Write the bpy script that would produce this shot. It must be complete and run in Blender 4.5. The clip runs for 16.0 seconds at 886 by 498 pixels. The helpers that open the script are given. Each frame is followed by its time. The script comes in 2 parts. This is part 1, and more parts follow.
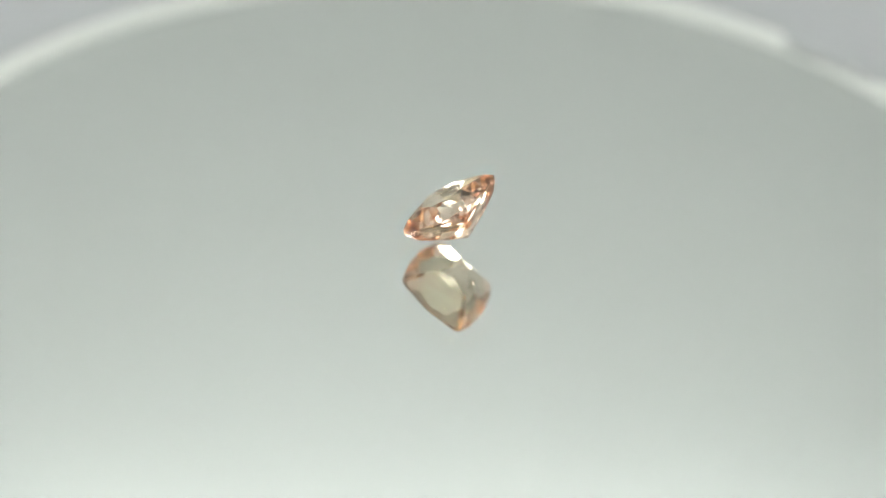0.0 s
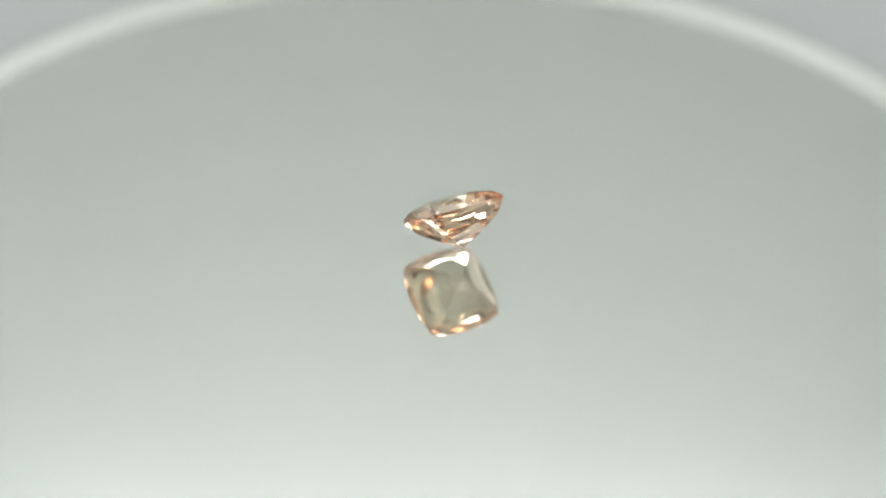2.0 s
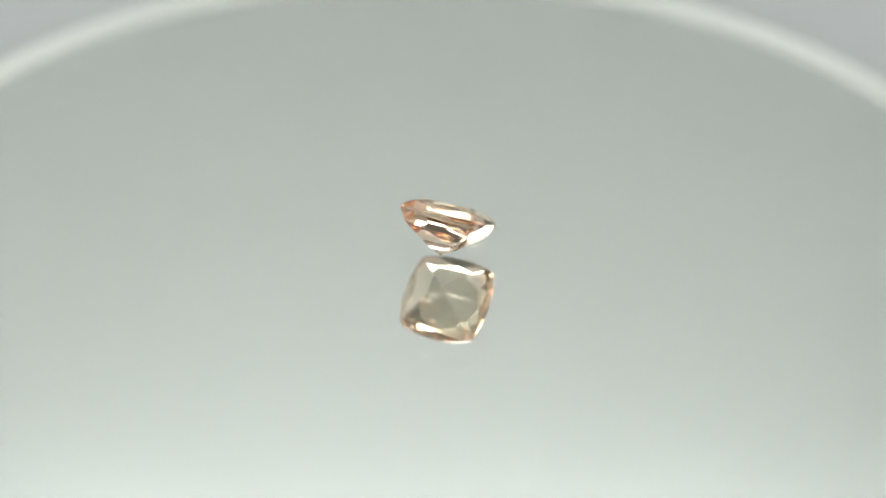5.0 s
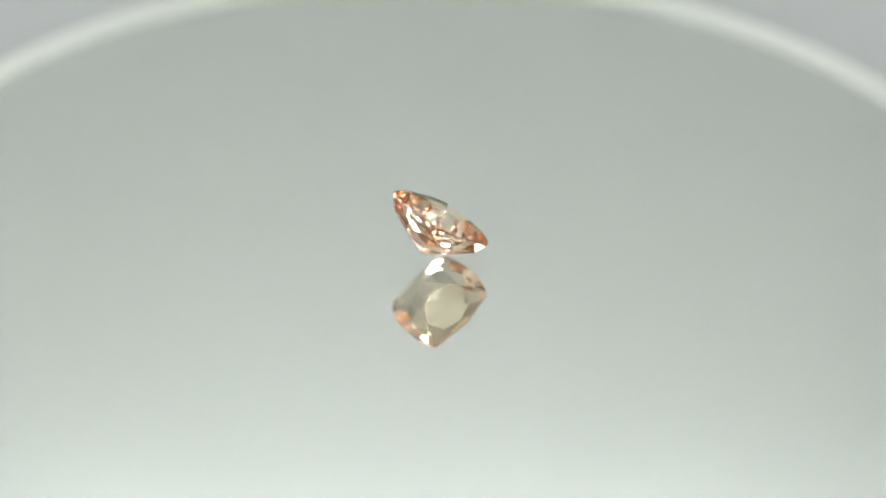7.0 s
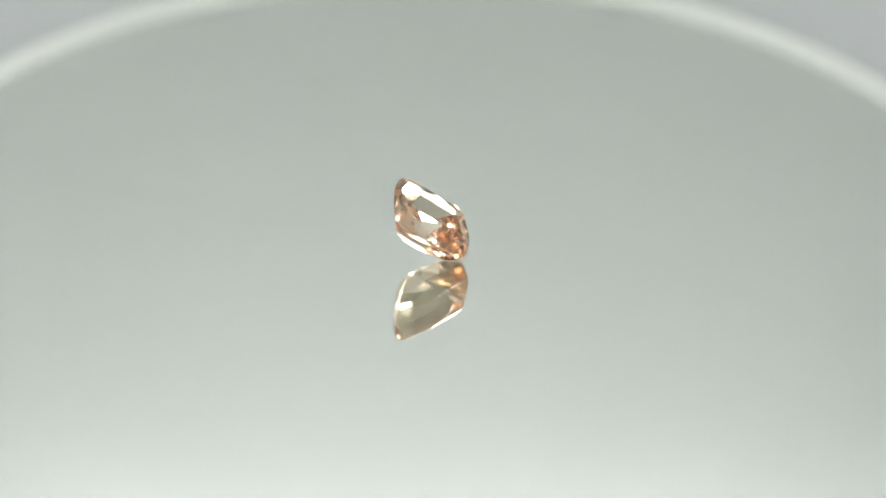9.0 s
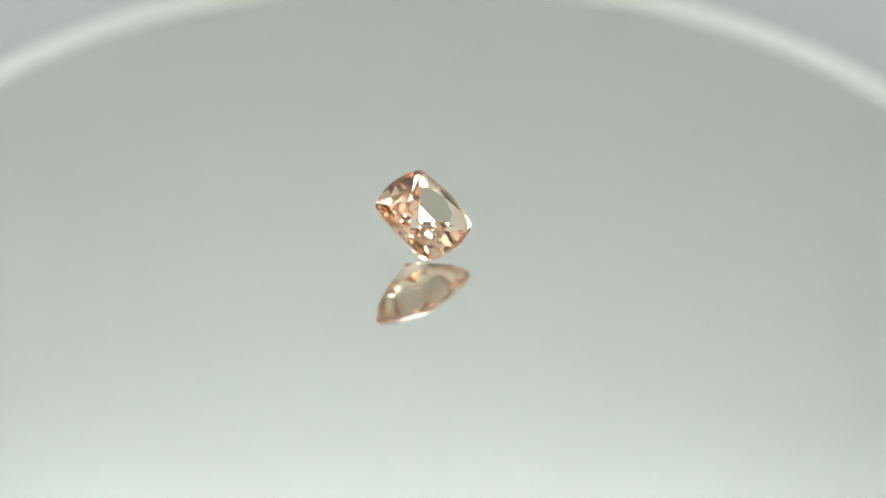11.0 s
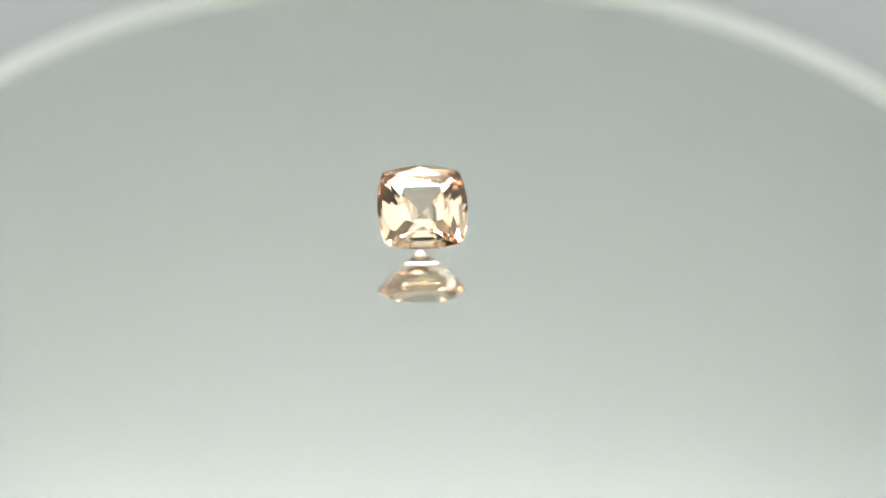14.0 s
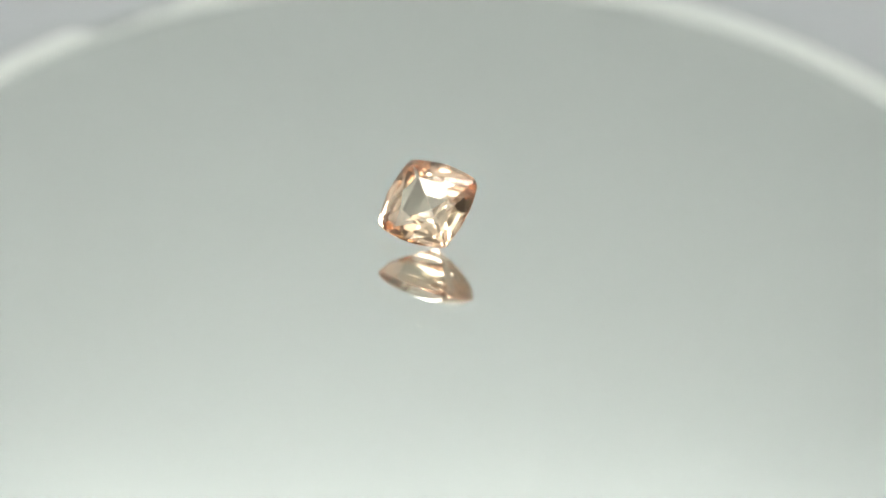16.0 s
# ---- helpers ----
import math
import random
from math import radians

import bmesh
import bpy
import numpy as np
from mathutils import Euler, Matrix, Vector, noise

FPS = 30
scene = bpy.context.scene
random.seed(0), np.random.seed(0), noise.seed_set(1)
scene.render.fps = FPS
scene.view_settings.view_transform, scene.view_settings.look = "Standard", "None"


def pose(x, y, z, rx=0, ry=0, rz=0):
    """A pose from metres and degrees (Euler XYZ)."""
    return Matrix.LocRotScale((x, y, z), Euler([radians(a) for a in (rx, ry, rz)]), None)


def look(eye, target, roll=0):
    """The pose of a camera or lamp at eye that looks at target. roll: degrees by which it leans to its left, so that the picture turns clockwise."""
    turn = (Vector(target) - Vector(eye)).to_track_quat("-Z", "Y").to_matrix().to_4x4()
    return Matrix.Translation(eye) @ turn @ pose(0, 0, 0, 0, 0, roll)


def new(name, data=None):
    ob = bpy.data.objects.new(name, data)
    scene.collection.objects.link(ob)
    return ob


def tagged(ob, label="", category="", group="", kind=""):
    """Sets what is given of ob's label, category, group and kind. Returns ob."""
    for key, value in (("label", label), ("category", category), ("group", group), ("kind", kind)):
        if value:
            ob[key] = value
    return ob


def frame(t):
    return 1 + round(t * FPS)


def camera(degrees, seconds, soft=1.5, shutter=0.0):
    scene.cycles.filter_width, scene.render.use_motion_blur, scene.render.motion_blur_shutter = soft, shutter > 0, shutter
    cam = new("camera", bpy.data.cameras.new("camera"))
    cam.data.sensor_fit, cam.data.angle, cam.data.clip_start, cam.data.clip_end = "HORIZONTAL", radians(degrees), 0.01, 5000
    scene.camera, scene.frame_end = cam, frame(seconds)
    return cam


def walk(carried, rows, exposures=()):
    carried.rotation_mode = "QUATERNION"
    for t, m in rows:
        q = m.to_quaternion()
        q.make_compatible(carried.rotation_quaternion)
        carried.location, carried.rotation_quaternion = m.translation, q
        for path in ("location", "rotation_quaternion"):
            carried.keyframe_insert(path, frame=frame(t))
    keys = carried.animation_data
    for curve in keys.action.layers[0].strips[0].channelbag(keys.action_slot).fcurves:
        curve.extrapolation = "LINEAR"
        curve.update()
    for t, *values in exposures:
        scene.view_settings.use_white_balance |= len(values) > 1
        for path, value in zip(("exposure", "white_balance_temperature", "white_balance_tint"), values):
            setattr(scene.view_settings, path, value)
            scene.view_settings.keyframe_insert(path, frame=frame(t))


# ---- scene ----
# The disc's axis is the world's z axis, and the top of its glass lies at z = 0.
SECONDS = 16.0
SPIN = 17.164            # degrees a second, clockwise from above
DISC_R = 0.050           # a round mirror of 100 mm
GLASS = 0.00138          # depth of the silver under the top of the glass, as it looks from here
TABLE_Z = -0.030

cam = camera(25.25, SECONDS, soft=1.5)
EYE = look((0.0, -0.13219, 0.08823), (0.00051, -0.00159, 0.0), 1.24)
walk(cam, [(0.0, EYE), (SECONDS, EYE)])
cam.data.dof.use_dof = True
cam.data.dof.focus_distance = 0.1568
cam.data.dof.aperture_fstop = 8.5

# ---- light: an assumed white tent, with lamps and added fill panels in its roof ----
scene.view_settings.exposure = 1.10
BAR_POWER, TOP_POWER, SIDE_FILL_POWER, WASH_POWER = 7.7, 0.78, 0.38, 7.0
scene.cycles.max_bounces = 24
scene.cycles.transmission_bounces = 24
scene.cycles.glossy_bounces = 16
world = bpy.data.worlds.new("world")
scene.world = world
world.use_nodes = True
world.node_tree.nodes["Background"].inputs[0].default_value = (0.55, 0.6, 0.65, 1)
world.node_tree.nodes["Background"].inputs[1].default_value = 0.1


# ---- materials ----
def nodes_of(name):
    m = bpy.data.materials.new(name)
    m.use_nodes = True
    nt = m.node_tree
    nt.nodes.clear()
    return m, nt, nt.nodes.new("ShaderNodeOutputMaterial")


def add(nt, kind, **values):
    n = nt.nodes.new("ShaderNode" + kind)
    for key, v in values.items():
        n.inputs[key.replace("_", " ")].default_value = v
    return n


def rgb(*c):
    return (*c, 1.0)


def grained(name, low, high, scale, roughness=0.6, bump=0.0, coarse=6.0):
    """A painted or woven surface: colour varies at two scales, with fine relief."""
    m, nt, out = nodes_of(name)
    co = add(nt, "TexCoord")
    fine = add(nt, "TexNoise", Scale=scale, Detail=6.0, Roughness=0.6)
    wide = add(nt, "TexNoise", Scale=coarse, Detail=3.0)
    nt.links.new(co.outputs["Object"], fine.inputs["Vector"])
    nt.links.new(co.outputs["Object"], wide.inputs["Vector"])
    mean = add(nt, "Math")
    mean.operation = "MULTIPLY_ADD"
    nt.links.new(fine.outputs[0], mean.inputs[0])
    mean.inputs[1].default_value = 0.5
    half = add(nt, "Math")
    half.operation = "MULTIPLY"
    half.inputs[1].default_value = 0.5
    nt.links.new(wide.outputs[0], half.inputs[0])
    nt.links.new(half.outputs[0], mean.inputs[2])
    mix = add(nt, "Mix")
    mix.data_type = "RGBA"
    mix.inputs[6].default_value, mix.inputs[7].default_value = rgb(*low), rgb(*high)
    nt.links.new(mean.outputs[0], mix.inputs[0])
    b = add(nt, "BsdfPrincipled", Roughness=roughness)
    nt.links.new(mix.outputs[2], b.inputs["Base Color"])
    if bump:
        bp = add(nt, "Bump", Strength=bump, Distance=0.0002)
        nt.links.new(fine.outputs[0], bp.inputs["Height"])
        nt.links.new(bp.outputs[0], b.inputs["Normal"])
    nt.links.new(b.outputs[0], out.inputs[0])
    return m


def gem_material():
    """Corundum, light peach; the colour deepens with each pass through the stone, with faint zones."""
    m, nt, out = nodes_of("peach_corundum")
    co = add(nt, "TexCoord")
    zone = add(nt, "TexNoise", Scale=420.0, Detail=2.0)
    nt.links.new(co.outputs["Object"], zone.inputs["Vector"])
    far = add(nt, "VectorMath")
    far.operation = "DISTANCE"
    far.inputs[1].default_value = (0.0, 0.0, 0.00253)
    nt.links.new(co.outputs["Object"], far.inputs[0])
    sway = add(nt, "Math")
    sway.operation = "MULTIPLY_ADD"
    sway.inputs[1].default_value = 0.0014
    nt.links.new(zone.outputs[0], sway.inputs[0])
    nt.links.new(far.outputs["Value"], sway.inputs[2])
    span = add(nt, "MapRange")
    span.inputs[1].default_value, span.inputs[2].default_value = 0.0030, 0.0047
    nt.links.new(sway.outputs[0], span.inputs[0])
    mix = add(nt, "Mix")
    mix.data_type = "RGBA"
    mix.inputs[6].default_value, mix.inputs[7].default_value = rgb(0.998, 0.964, 0.888), rgb(0.998, 0.866, 0.782)
    nt.links.new(span.outputs[0], mix.inputs[0])
    g = add(nt, "BsdfGlass", Roughness=0.0, IOR=1.765)
    nt.links.new(mix.outputs[2], g.inputs["Color"])
    nt.links.new(g.outputs[0], out.inputs[0])
    return m


def pane_material():
    """Clear glass with a faint green cast and a weak gloss on both sides."""
    m, nt, out = nodes_of("clear_glass")
    tr = add(nt, "BsdfTransparent", Color=rgb(0.99, 1.0, 0.99))
    gl = add(nt, "BsdfGlossy", Roughness=0.0, Color=rgb(1, 1, 1))
    mix = add(nt, "MixShader")
    mix.inputs[0].default_value = 0.042
    nt.links.new(tr.outputs[0], mix.inputs[1])
    nt.links.new(gl.outputs[0], mix.inputs[2])
    nt.links.new(mix.outputs[0], out.inputs[0])
    return m


def silver_material():
    m, nt, out = nodes_of("silvering")
    gl = add(nt, "BsdfGlossy", Roughness=0.045, Color=rgb(0.908, 0.93, 0.914))
    nt.links.new(gl.outputs[0], out.inputs[0])
    return m


def frosted_material(name, colour):
    """Ground glass edge: it scatters light back and lets some through."""
    m, nt, out = nodes_of(name)
    co = add(nt, "TexCoord")
    n = add(nt, "TexNoise", Scale=900.0, Detail=4.0)
    nt.links.new(co.outputs["Object"], n.inputs["Vector"])
    mix = add(nt, "Mix")
    mix.data_type = "RGBA"
    mix.inputs[6].default_value = rgb(*[c * 0.93 for c in colour])
    mix.inputs[7].default_value = rgb(*colour)
    nt.links.new(n.outputs[0], mix.inputs[0])
    d, t = add(nt, "BsdfDiffuse"), add(nt, "BsdfTranslucent")
    nt.links.new(mix.outputs[2], d.inputs[0])
    nt.links.new(mix.outputs[2], t.inputs[0])
    s = add(nt, "MixShader")
    s.inputs[0].default_value = 0.35
    nt.links.new(d.outputs[0], s.inputs[1])
    nt.links.new(t.outputs[0], s.inputs[2])
    nt.links.new(s.outputs[0], out.inputs[0])
    return m


def glow(name, colour, strength):
    m, nt, out = nodes_of(name)
    e = add(nt, "Emission", Color=rgb(*colour), Strength=strength)
    nt.links.new(e.outputs[0], out.inputs[0])
    return m


GEM = gem_material()
PANE = pane_material()
SILVER = silver_material()
FROST = frosted_material("ground_edge", (0.79, 0.81, 0.78))
FABRIC = grained("pale_tent_fabric", (0.80, 0.81, 0.81), (0.86, 0.87, 0.87), 900.0, 0.9, 0.3)
TABLETOP = grained("pale_grey_board", (0.35, 0.367, 0.372), (0.38, 0.397, 0.402), 500.0, 0.55, 0.2)
BACKDROP = grained("mid_grey_backdrop", (0.495, 0.514, 0.505), (0.545, 0.564, 0.555), 900.0, 0.9, 0.3)
ROOF = grained("grey_roof_fabric", (0.78, 0.785, 0.785), (0.84, 0.845, 0.845), 900.0, 0.9, 0.3)
DARK = grained("dark_grey_cloth", (0.014, 0.014, 0.016), (0.024, 0.024, 0.026), 700.0, 0.9, 0.3)
PLASTIC = grained("white_plastic", (0.72, 0.73, 0.72), (0.78, 0.79, 0.78), 400.0, 0.4)
FLECK = grained("brown_grain", (0.10, 0.06, 0.045), (0.22, 0.14, 0.10), 4000.0, 0.7)
DUST = grained("pale_dust", (0.28, 0.29, 0.28), (0.42, 0.43, 0.42), 3000.0, 0.9)


# ---- mesh helpers ----
def part(name, bm, material, parent=None, label=""):
    me = bpy.data.meshes.new(name)
    bm.normal_update()
    bm.to_mesh(me)
    bm.free()
    me.materials.append(material)
    ob = new(name, me)
    ob.parent = parent
    return tagged(ob, label)


def box(bm, x0, y0, z0, x1, y1, z1):
    v = [bm.verts.new((x, y, z)) for z in (z0, z1) for y in (y0, y1) for x in (x0, x1)]
    for f in ((0, 2, 3, 1), (4, 5, 7, 6), (0, 1, 5, 4), (2, 6, 7, 3), (0, 4, 6, 2), (1, 3, 7, 5)):
        bm.faces.new([v[i] for i in f])
    return bm


def lathe(bm, profile, steps=192, close=True):
    """Turns a profile of (radius, height) round the z axis."""
    rings = []
    for r, z in profile:
        rings.append([bm.verts.new((r * math.cos(2 * math.pi * i / steps), r * math.sin(2 * math.pi * i / steps), z)) for i in range(steps)])
    pairs = list(zip(rings, rings[1:]))
    if close:
        pairs.append((rings[-1], rings[0]))
    for a, b in pairs:
        for i in range(steps):
            j = (i + 1) % steps
            bm.faces.new((a[i], a[j], b[j], b[i]))
    return rings


def disc(bm, r, z, steps=192):
    vs = [bm.verts.new((r * math.cos(2 * math.pi * i / steps), r * math.sin(2 * math.pi * i / steps), z)) for i in range(steps)]
    return bm.faces.new(vs)


# ---- the tent: assumed; its sides and roof are unseen and bounce light ----
def structure(name, label, material, *sizes):
    ob = part(name, box(bmesh.new(), *sizes), material)
    return tagged(ob, label, name.split("_")[0], kind="structure")


BACK, FRONT, SIDE, TOP = 0.26, -0.20, 0.27, 0.33
structure("floor", "pale grey board under the turntable", TABLETOP, -SIDE, FRONT, TABLE_Z - 0.01, SIDE, BACK, TABLE_Z)
structure("wall_back", "plain pale grey fabric backdrop of the tent", BACKDROP, -SIDE, BACK, TABLE_Z - 0.01, SIDE, BACK + 0.01, TOP)
structure("wall_left", "plain white fabric side of the assumed tent, out of view", FABRIC, -SIDE - 0.01, FRONT, TABLE_Z - 0.01, -SIDE, BACK + 0.01, TOP)
structure("wall_right", "plain white fabric side of the assumed tent, out of view", FABRIC, SIDE, FRONT, TABLE_Z - 0.01, SIDE + 0.01, BACK + 0.01, TOP)
# Unseen black wall, set close behind the camera to put dark into the stone.
structure("wall_front", "black cloth out of view, added to darken the stone's facets", DARK, -SIDE - 0.01, FRONT - 0.01, TABLE_Z - 0.01, SIDE + 0.01, FRONT, TOP)
structure("ceiling", "plain grey fabric roof of the assumed tent, out of view", ROOF, -SIDE - 0.01, FRONT - 0.01, TOP, SIDE + 0.01, BACK + 0.01, TOP + 0.01)


def light_panel(m, w, d, glass):
    """A lamp panel of half sizes w and d at the pose m, its glowing side down."""
    thing = new("light_panel")
    thing.matrix_basis = m
    tagged(thing, "flat white lamp panel fixed under the tent roof", "lamp")
    bm = bmesh.new()
    for a in ((-w, -d, -w + 0.006, d), (w - 0.006, -d, w, d), (-w + 0.006, -d, w - 0.006, -d + 0.006), (-w + 0.006, d - 0.006, w - 0.006, d)):
        box(bm, a[0], a[1], -0.010, a[2], a[3], 0.0)
    box(bm, -w + 0.006, -d + 0.006, -0.002, w - 0.006, d - 0.006, 0.0)
    part("frame", bm, PLASTIC, thing)
    part("diffuser", box(bmesh.new(), -w + 0.006, -d + 0.006, -0.008, w - 0.006, d - 0.006, -0.003), glass, thing, "glowing white diffuser")
    return thing


light_panel(pose(-0.015, 0.068, TOP), 0.17, 0.029, glow("bar_light", (0.993, 0.988, 0.955), BAR_POWER))
# Two fill panels with no known source, added to lift the stone's side facets.
SIDE_FILL = glow("side_fill", (0.993, 0.988, 0.955), SIDE_FILL_POWER)
for x in (-0.182, 0.182):
    tagged(light_panel(pose(x, -0.085, TOP), 0.075, 0.10, SIDE_FILL), "unseen white fill panel added to brighten the stone's facets", group="side lamps of the tent")
# Added wash strip: makes the mirrored backdrop grow brighter towards its top.
tagged(light_panel(pose(-0.01, 0.236, TOP), 0.165, 0.020, glow("backdrop_wash", (0.985, 0.99, 0.965), WASH_POWER)), "unseen white lamp strip added to grade the backdrop brighter upward")
light_panel(pose(0.0, -0.092, TOP), 0.088, 0.066, glow("top_light", (0.993, 0.988, 0.955), TOP_POWER))


# ---- the turntable with its round mirror ----
def turntable():
    thing = new("turntable")
    tagged(thing, "round glass mirror turning on a white base", "turntable")
    bm = bmesh.new()
    disc(bm, DISC_R + 0.0011, 0.0)
    part("glass_top", bm, PANE, thing, "clear glass face of the mirror")
    bm = bmesh.new()
    disc(bm, DISC_R, -GLASS)
    part("silvering", bm, SILVER, thing, "bright silvered back of the glass")
    # the ground bevel; over some thirteen degrees its outer half is chipped away
    def width(az):
        """Breadth of the bevel at an azimuth, in millimetres."""
        knots = ((33.5, 3.0), (35.5, 2.7), (36.6, 1.5), (38.5, 1.1), (42.0, 0.9), (43.5, 0.45), (46.8, 0.4), (48.0, 1.7), (49.0, 2.8), (50.0, 3.0))
        for (a0, w0), (a1, w1) in zip(knots, knots[1:]):
            if a0 <= az <= a1:
                return w0 + (w1 - w0) * (az - a0) / (a1 - a0)
        return 3.0

    steps = 720
    bm = bmesh.new()
    rows = []
    for i in range(steps):
        az = 360 * i / steps
        r0 = DISC_R - 0.0021
        r1 = r0 + width(az) * 0.001
        c, s = math.cos(radians(az)), math.sin(radians(az))
        mid, lip = (r0 + r1) / 2, min(0.0002, (r1 - r0) * 0.3)
        profile = ((r0, -GLASS - 0.0004), (r0, -GLASS + 0.00006), (mid, -GLASS + 0.00014), (r1 - lip, -GLASS + 0.00024), (r1, -GLASS + 0.00016), (r1, -GLASS - 0.0004))
        rows.append([bm.verts.new((r * c, r * s, z)) for r, z in profile])
    for a, b in zip(rows, rows[1:] + rows[:1]):
        for k in range(6):
            bm.faces.new((a[k], a[(k + 1) % 6], b[(k + 1) % 6], b[k]))
    edge = part("edge", bm, FROST, thing, "white ground edge with a chipped stretch")
    bm = bmesh.new()
    for az, r, long, wide in ((39.6, 50.5, 0.75, 0.22), (37.6, 50.2, 0.5, 0.3)):
        chip = box(bmesh.new(), -0.0005 * wide, -0.0005 * long, -0.0002, 0.0005 * wide, 0.0005 * long, 0.0001)
        chip.transform(pose(0, 0, 0, 0, 0, az) @ pose(r * 0.001, 0, -GLASS))
        me = bpy.data.meshes.new("chip")
        chip.to_mesh(me)
        chip.free()
        bm.from_mesh(me)
        bpy.data.meshes.remove(me)
    part("chip", bm, FROST, edge, "small splinters left in the chipped stretch")
    # specks of dust and lint on the glass
    bm = bmesh.new()
    rnd = random.Random(4)
    for x, y, size in ((-14.5, 27.1, 0.28), (-4.1, -11.8, 0.12), (-31.9, 5.6, 0.22), (11.5, 2.0, 0.16), (2.2, -7.9, 0.14), (6.0, -9.5, 0.16), (0.1, 4.4, 0.10), (-18.2, 26.0, 0.16), (-13.2, -3.3, 0.16)):
        turn, lengthen = rnd.uniform(0, 3.14), rnd.uniform(1.0, 2.2)
        ring = []
        for k in range(6):
            a = k * math.pi / 3
            r = size * 0.38 * rnd.uniform(0.6, 1.1)
            u, v = r * math.cos(a) * lengthen, r * math.sin(a) * 0.7
            ring.append(bm.verts.new(((x + u * math.cos(turn) - v * math.sin(turn)) * 0.001, (y + u * math.sin(turn) + v * math.cos(turn)) * 0.001, 0.00001)))
        top = bm.verts.new((x * 0.001, y * 0.001, 0.00005))
        for k in range(6):
            bm.faces.new((ring[k], ring[(k + 1) % 6], top))
        bm.faces.new(list(reversed(ring)))
    tagged(part("dust", bm, DUST, thing, "pale specks of dust and lint"), kind="stuff")
    bm = bmesh.new()
    lathe(bm, ((0.0002, -GLASS - 0.0002), (DISC_R - 0.0010, -GLASS - 0.0002), (DISC_R - 0.0010, -GLASS - 0.0022), (0.0002, -GLASS - 0.0022)))
    part("backing", bm, PLASTIC, thing, "white plastic backing plate")
    bm = bmesh.new()
    lathe(bm, ((0.0002, -GLASS - 0.0022), (0.043, -GLASS - 0.0022), (0.0445, -GLASS - 0.004), (0.046, TABLE_Z + 0.001), (0.045, TABLE_Z), (0.0002, TABLE_Z)))
    part("base", bm, PLASTIC, thing, "white plastic drum base")
    return thing


# ---- the stone ----
def gem_cut():
    """A cushion cut in millimetres: a block cut by planes, each given by its azimuth, its tilt from the girdle and its reach."""
    bm = bmesh.new()
    bmesh.ops.create_cube(bm, size=20.0)

    def cut(normal, reach):
        n = Vector(normal).normalized()
        got = bmesh.ops.bisect_plane(bm, geom=bm.verts[:] + bm.edges[:] + bm.faces[:], dist=1e-5, plane_co=n * reach, plane_no=n, clear_outer=True)
        edges = [e for e in got["geom_cut"] if isinstance(e, bmesh.types.BMEdge)]
        if len(edges) > 2:
            bmesh.ops.contextual_create(bm, geom=edges)

    half, arc, tip = 3.61, 8.8, 3.09                      # half width, radius of the bowed sides, corner

    def reach_at(az):
        d = abs((math.degrees(az) + 45) % 90 - 45)
        bow = (half - arc) * math.cos(radians(d)) + arc
        point = tip * (math.cos(radians(d)) + math.sin(radians(d)))
        return bow if d < 20 else point

    for b in (0, 90, 180, 270):                           # girdle
        for d in (-20, -16, -12, -8, -4, 0, 4, 8, 12, 16, 20, 26, 34, 45, 56, 64):
            az = radians(b + d)
            trim = {26: 0.02, 34: 0.06, 45: 0.14, 56: 0.06, 64: 0.02}.get(d, 0.0) * (0.5 if b == 90 else 1.0)
            cut((math.cos(az), math.sin(az), 0), reach_at(az) - trim)

    def tier(azimuths, angle, share, z):
        """Facets tilted by angle from the girdle plane, through the height z at that share of the girdle's reach."""
        a, side = radians(angle), 1 if z > 0 else -1
        for deg in azimuths:
            az = radians(deg)
            n = Vector((math.cos(az) * math.sin(a), math.sin(az) * math.sin(a), side * math.cos(a)))
            p = Vector((math.cos(az), math.sin(az), 0)) * reach_at(az) * share + Vector((0, 0, z))
            cut(n, p.dot(n))

    quarter = (0, 90, 180, 270)
    fan = [b + d for b in quarter for d in (-27, -9, 9, 27)]
    corner = [b + 45 for b in quarter]
    # crown
    cut((0, 0, 1), CROWN)
    tier(fan, 40, 1.0, 0.06)
    tier(corner, 37, 1.0, 0.06)
    tier(quarter, 26.3, 0.886, 0.40)
    tier(corner, 26, 0.886, 0.40)
    tier([b + d for b in quarter for d in (-22.5, 22.5)], 13.5, 0.465, CROWN)
    # pavilion: steps mitred at the corners, flattening a little towards the point
    tier(fan, 58, 1.0, -0.05)
    tier(corner, 54, 1.0, -0.05)
    tier(quarter, 50, 0.956, -0.165)
    tier(quarter, 43, 0.803, -0.82)
    tier(quarter, 40, 0.554, -1.66)
    a = radians(TILT)
    for deg in quarter:                                   # the four that meet in the point, on one of which the stone lies
        az = radians(deg)
        cut((math.cos(az) * math.sin(a), math.sin(az) * math.sin(a), -math.cos(a)), 2.64)
    bmesh.ops.remove_doubles(bm, verts=bm.verts, dist=1e-4)
    bmesh.ops.recalc_face_normals(bm, faces=bm.faces)
    return bm


CROWN, TILT = 0.98, 34.15


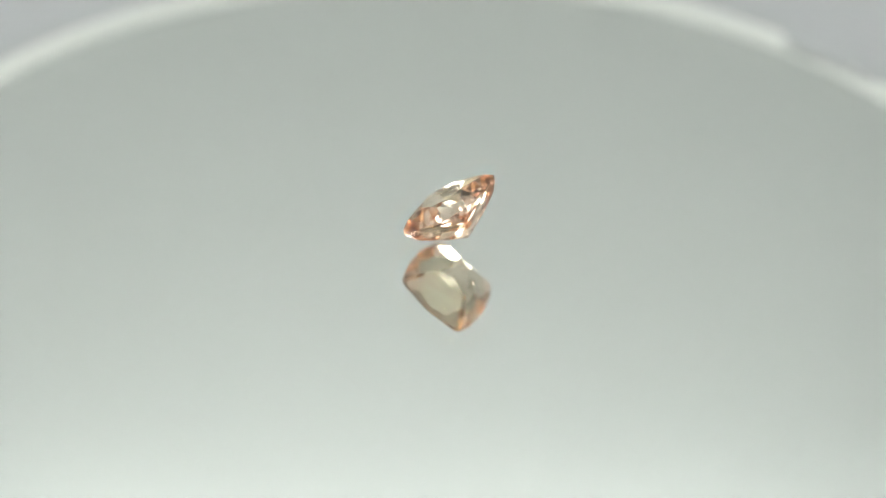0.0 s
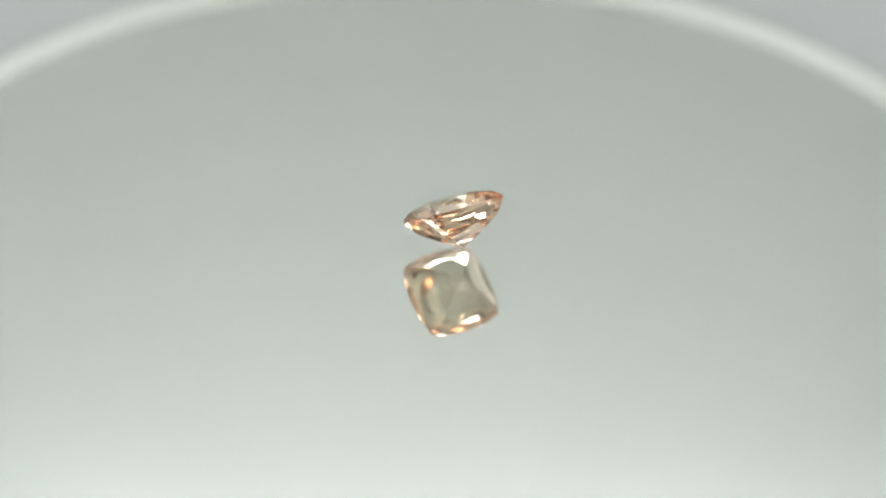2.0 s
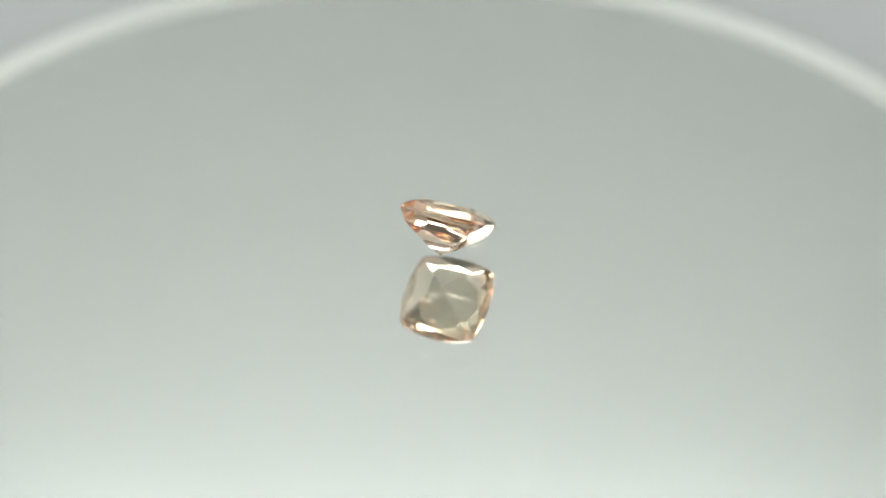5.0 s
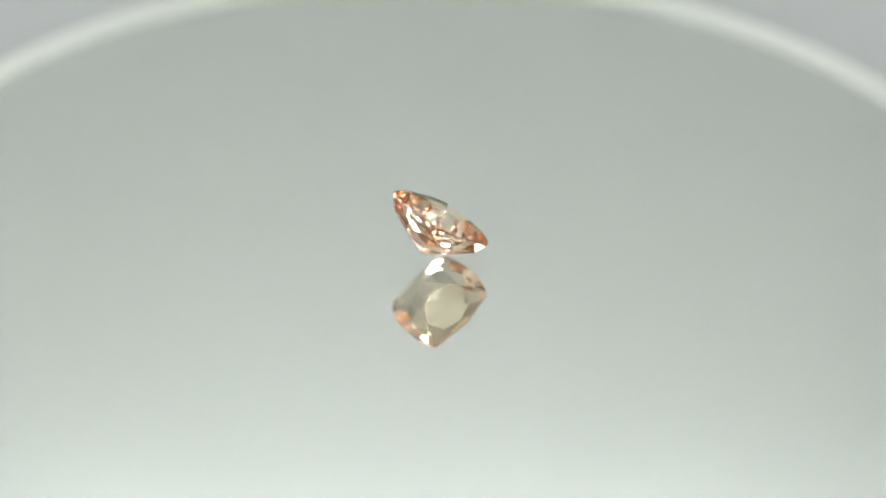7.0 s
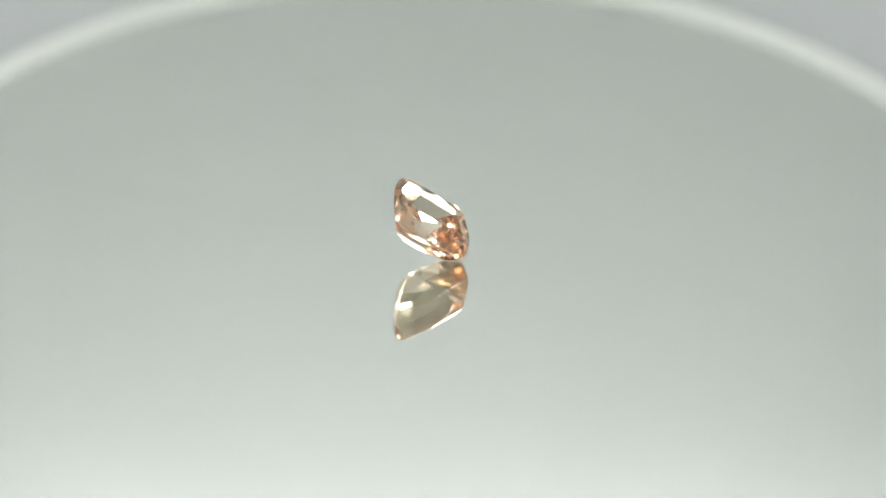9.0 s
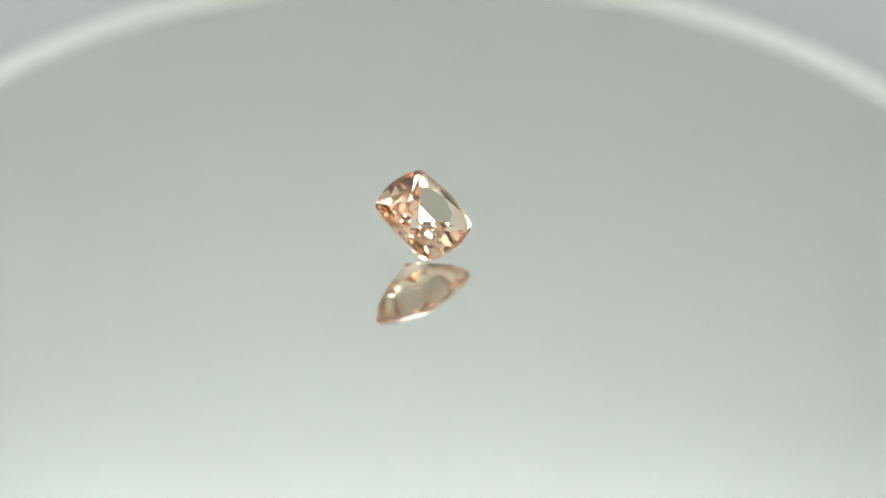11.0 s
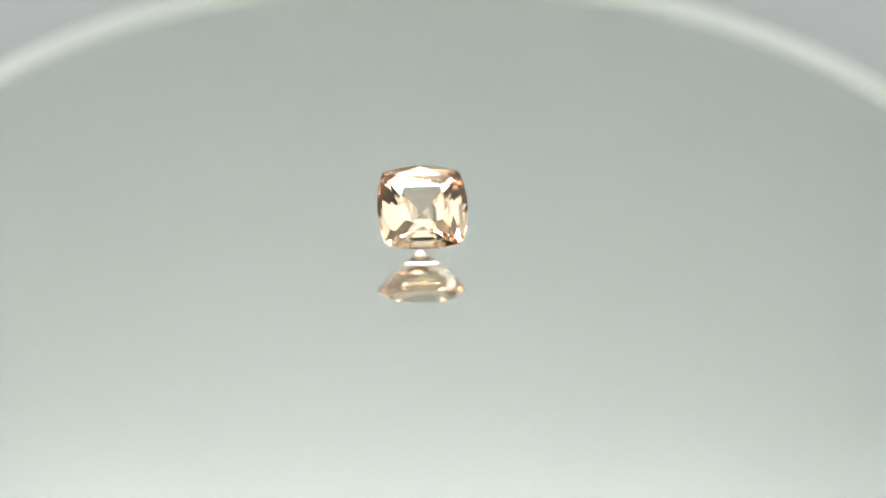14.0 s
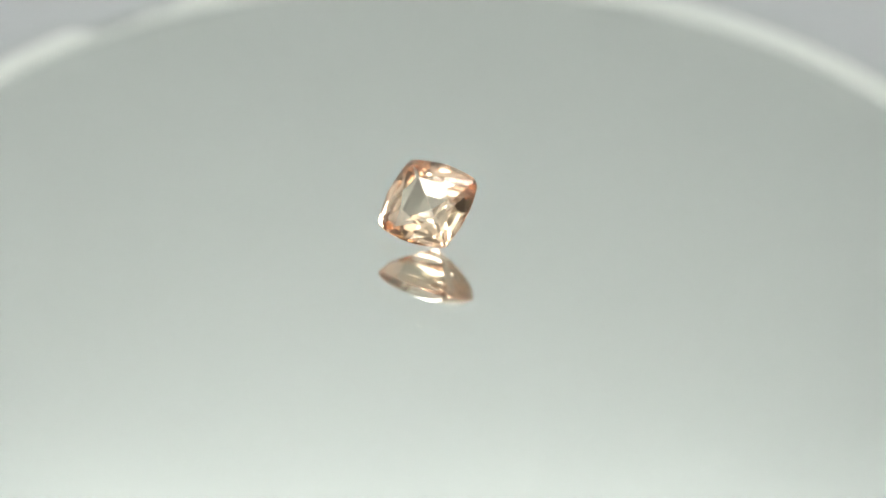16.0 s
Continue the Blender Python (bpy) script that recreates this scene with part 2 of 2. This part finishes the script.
def gemstone():
    thing = new("gemstone")
    tagged(thing, "faceted cushion-cut peach gemstone lying tilted on the mirror", "gemstone")
    whole = gem_cut()
    turn = pose(0, 0, 0, TILT) @ Matrix.Scale(0.001, 4)
    low = min((turn @ v.co).z for v in whole.verts)
    turn = Matrix.Translation((0, 0, -low)) @ turn
    whole.normal_update()
    kinds = {"crown": lambda n: n.z > 0.05, "girdle": lambda n: abs(n.z) <= 0.05, "pavilion": lambda n: n.z < -0.05}
    for name, test in kinds.items():
        bm = bmesh.new()
        made = {}
        for f in whole.faces:
            if test(f.normal):
                for v in f.verts:
                    if v not in made:
                        made[v] = bm.verts.new(turn @ v.co)
                bm.faces.new([made[v] for v in f.verts])
        part(name, bm, GEM, thing)
    whole.free()
    # fine cracks and grains that show inside the stone
    rnd = random.Random(11)
    for x, y, z, size in ((-2.5, 1.9, -0.1, 0.20), (-2.7, 1.2, -0.3, 0.14), (-2.2, 2.4, 0.1, 0.12), (2.5, 2.0, -0.1, 0.18), (2.8, 1.3, -0.2, 0.16), (2.2, 2.5, 0.0, 0.12), (0.5, -2.6, -0.3, 0.16), (-1.0, -2.2, -0.5, 0.14), (1.4, -1.9, -0.7, 0.13), (-0.4, 1.2, -1.5, 0.12)):
        bm = bmesh.new()
        ring = [bm.verts.new((size * rnd.uniform(0.5, 1.0) * math.cos(k * 1.047), size * rnd.uniform(0.15, 0.45) * math.sin(k * 1.047), 0)) for k in range(6)]
        tips = [bm.verts.new((0, 0, h * size * 0.12)) for h in (-1, 1)]
        for k in range(6):
            bm.faces.new((ring[k], ring[(k + 1) % 6], tips[1]))
            bm.faces.new((ring[(k + 1) % 6], ring[k], tips[0]))
        bm.transform(turn @ pose(x, y, z, rnd.uniform(-50, 50), rnd.uniform(-50, 50), rnd.uniform(0, 180)))
        part("inclusion", bm, FLECK, thing, "small brown grain inside the stone")
    return thing


TURNTABLE = turntable()
STONE = gemstone()


# ---- what moves ----
def motions():
    table, stone = [], []
    place = Vector((-0.00116, 0.00046, 0.0))
    for k in range(33):
        t = k * 0.5
        table.append((t, pose(0, 0, 0, 0, 0, -SPIN * t)))
        turn = pose(0, 0, 0, 0, 0, -(SPIN * (t - 14.2) - 1.26))
        stone.append((t, Matrix.Translation(turn @ place) @ turn))
    walk(TURNTABLE, table)
    walk(STONE, stone)


motions()
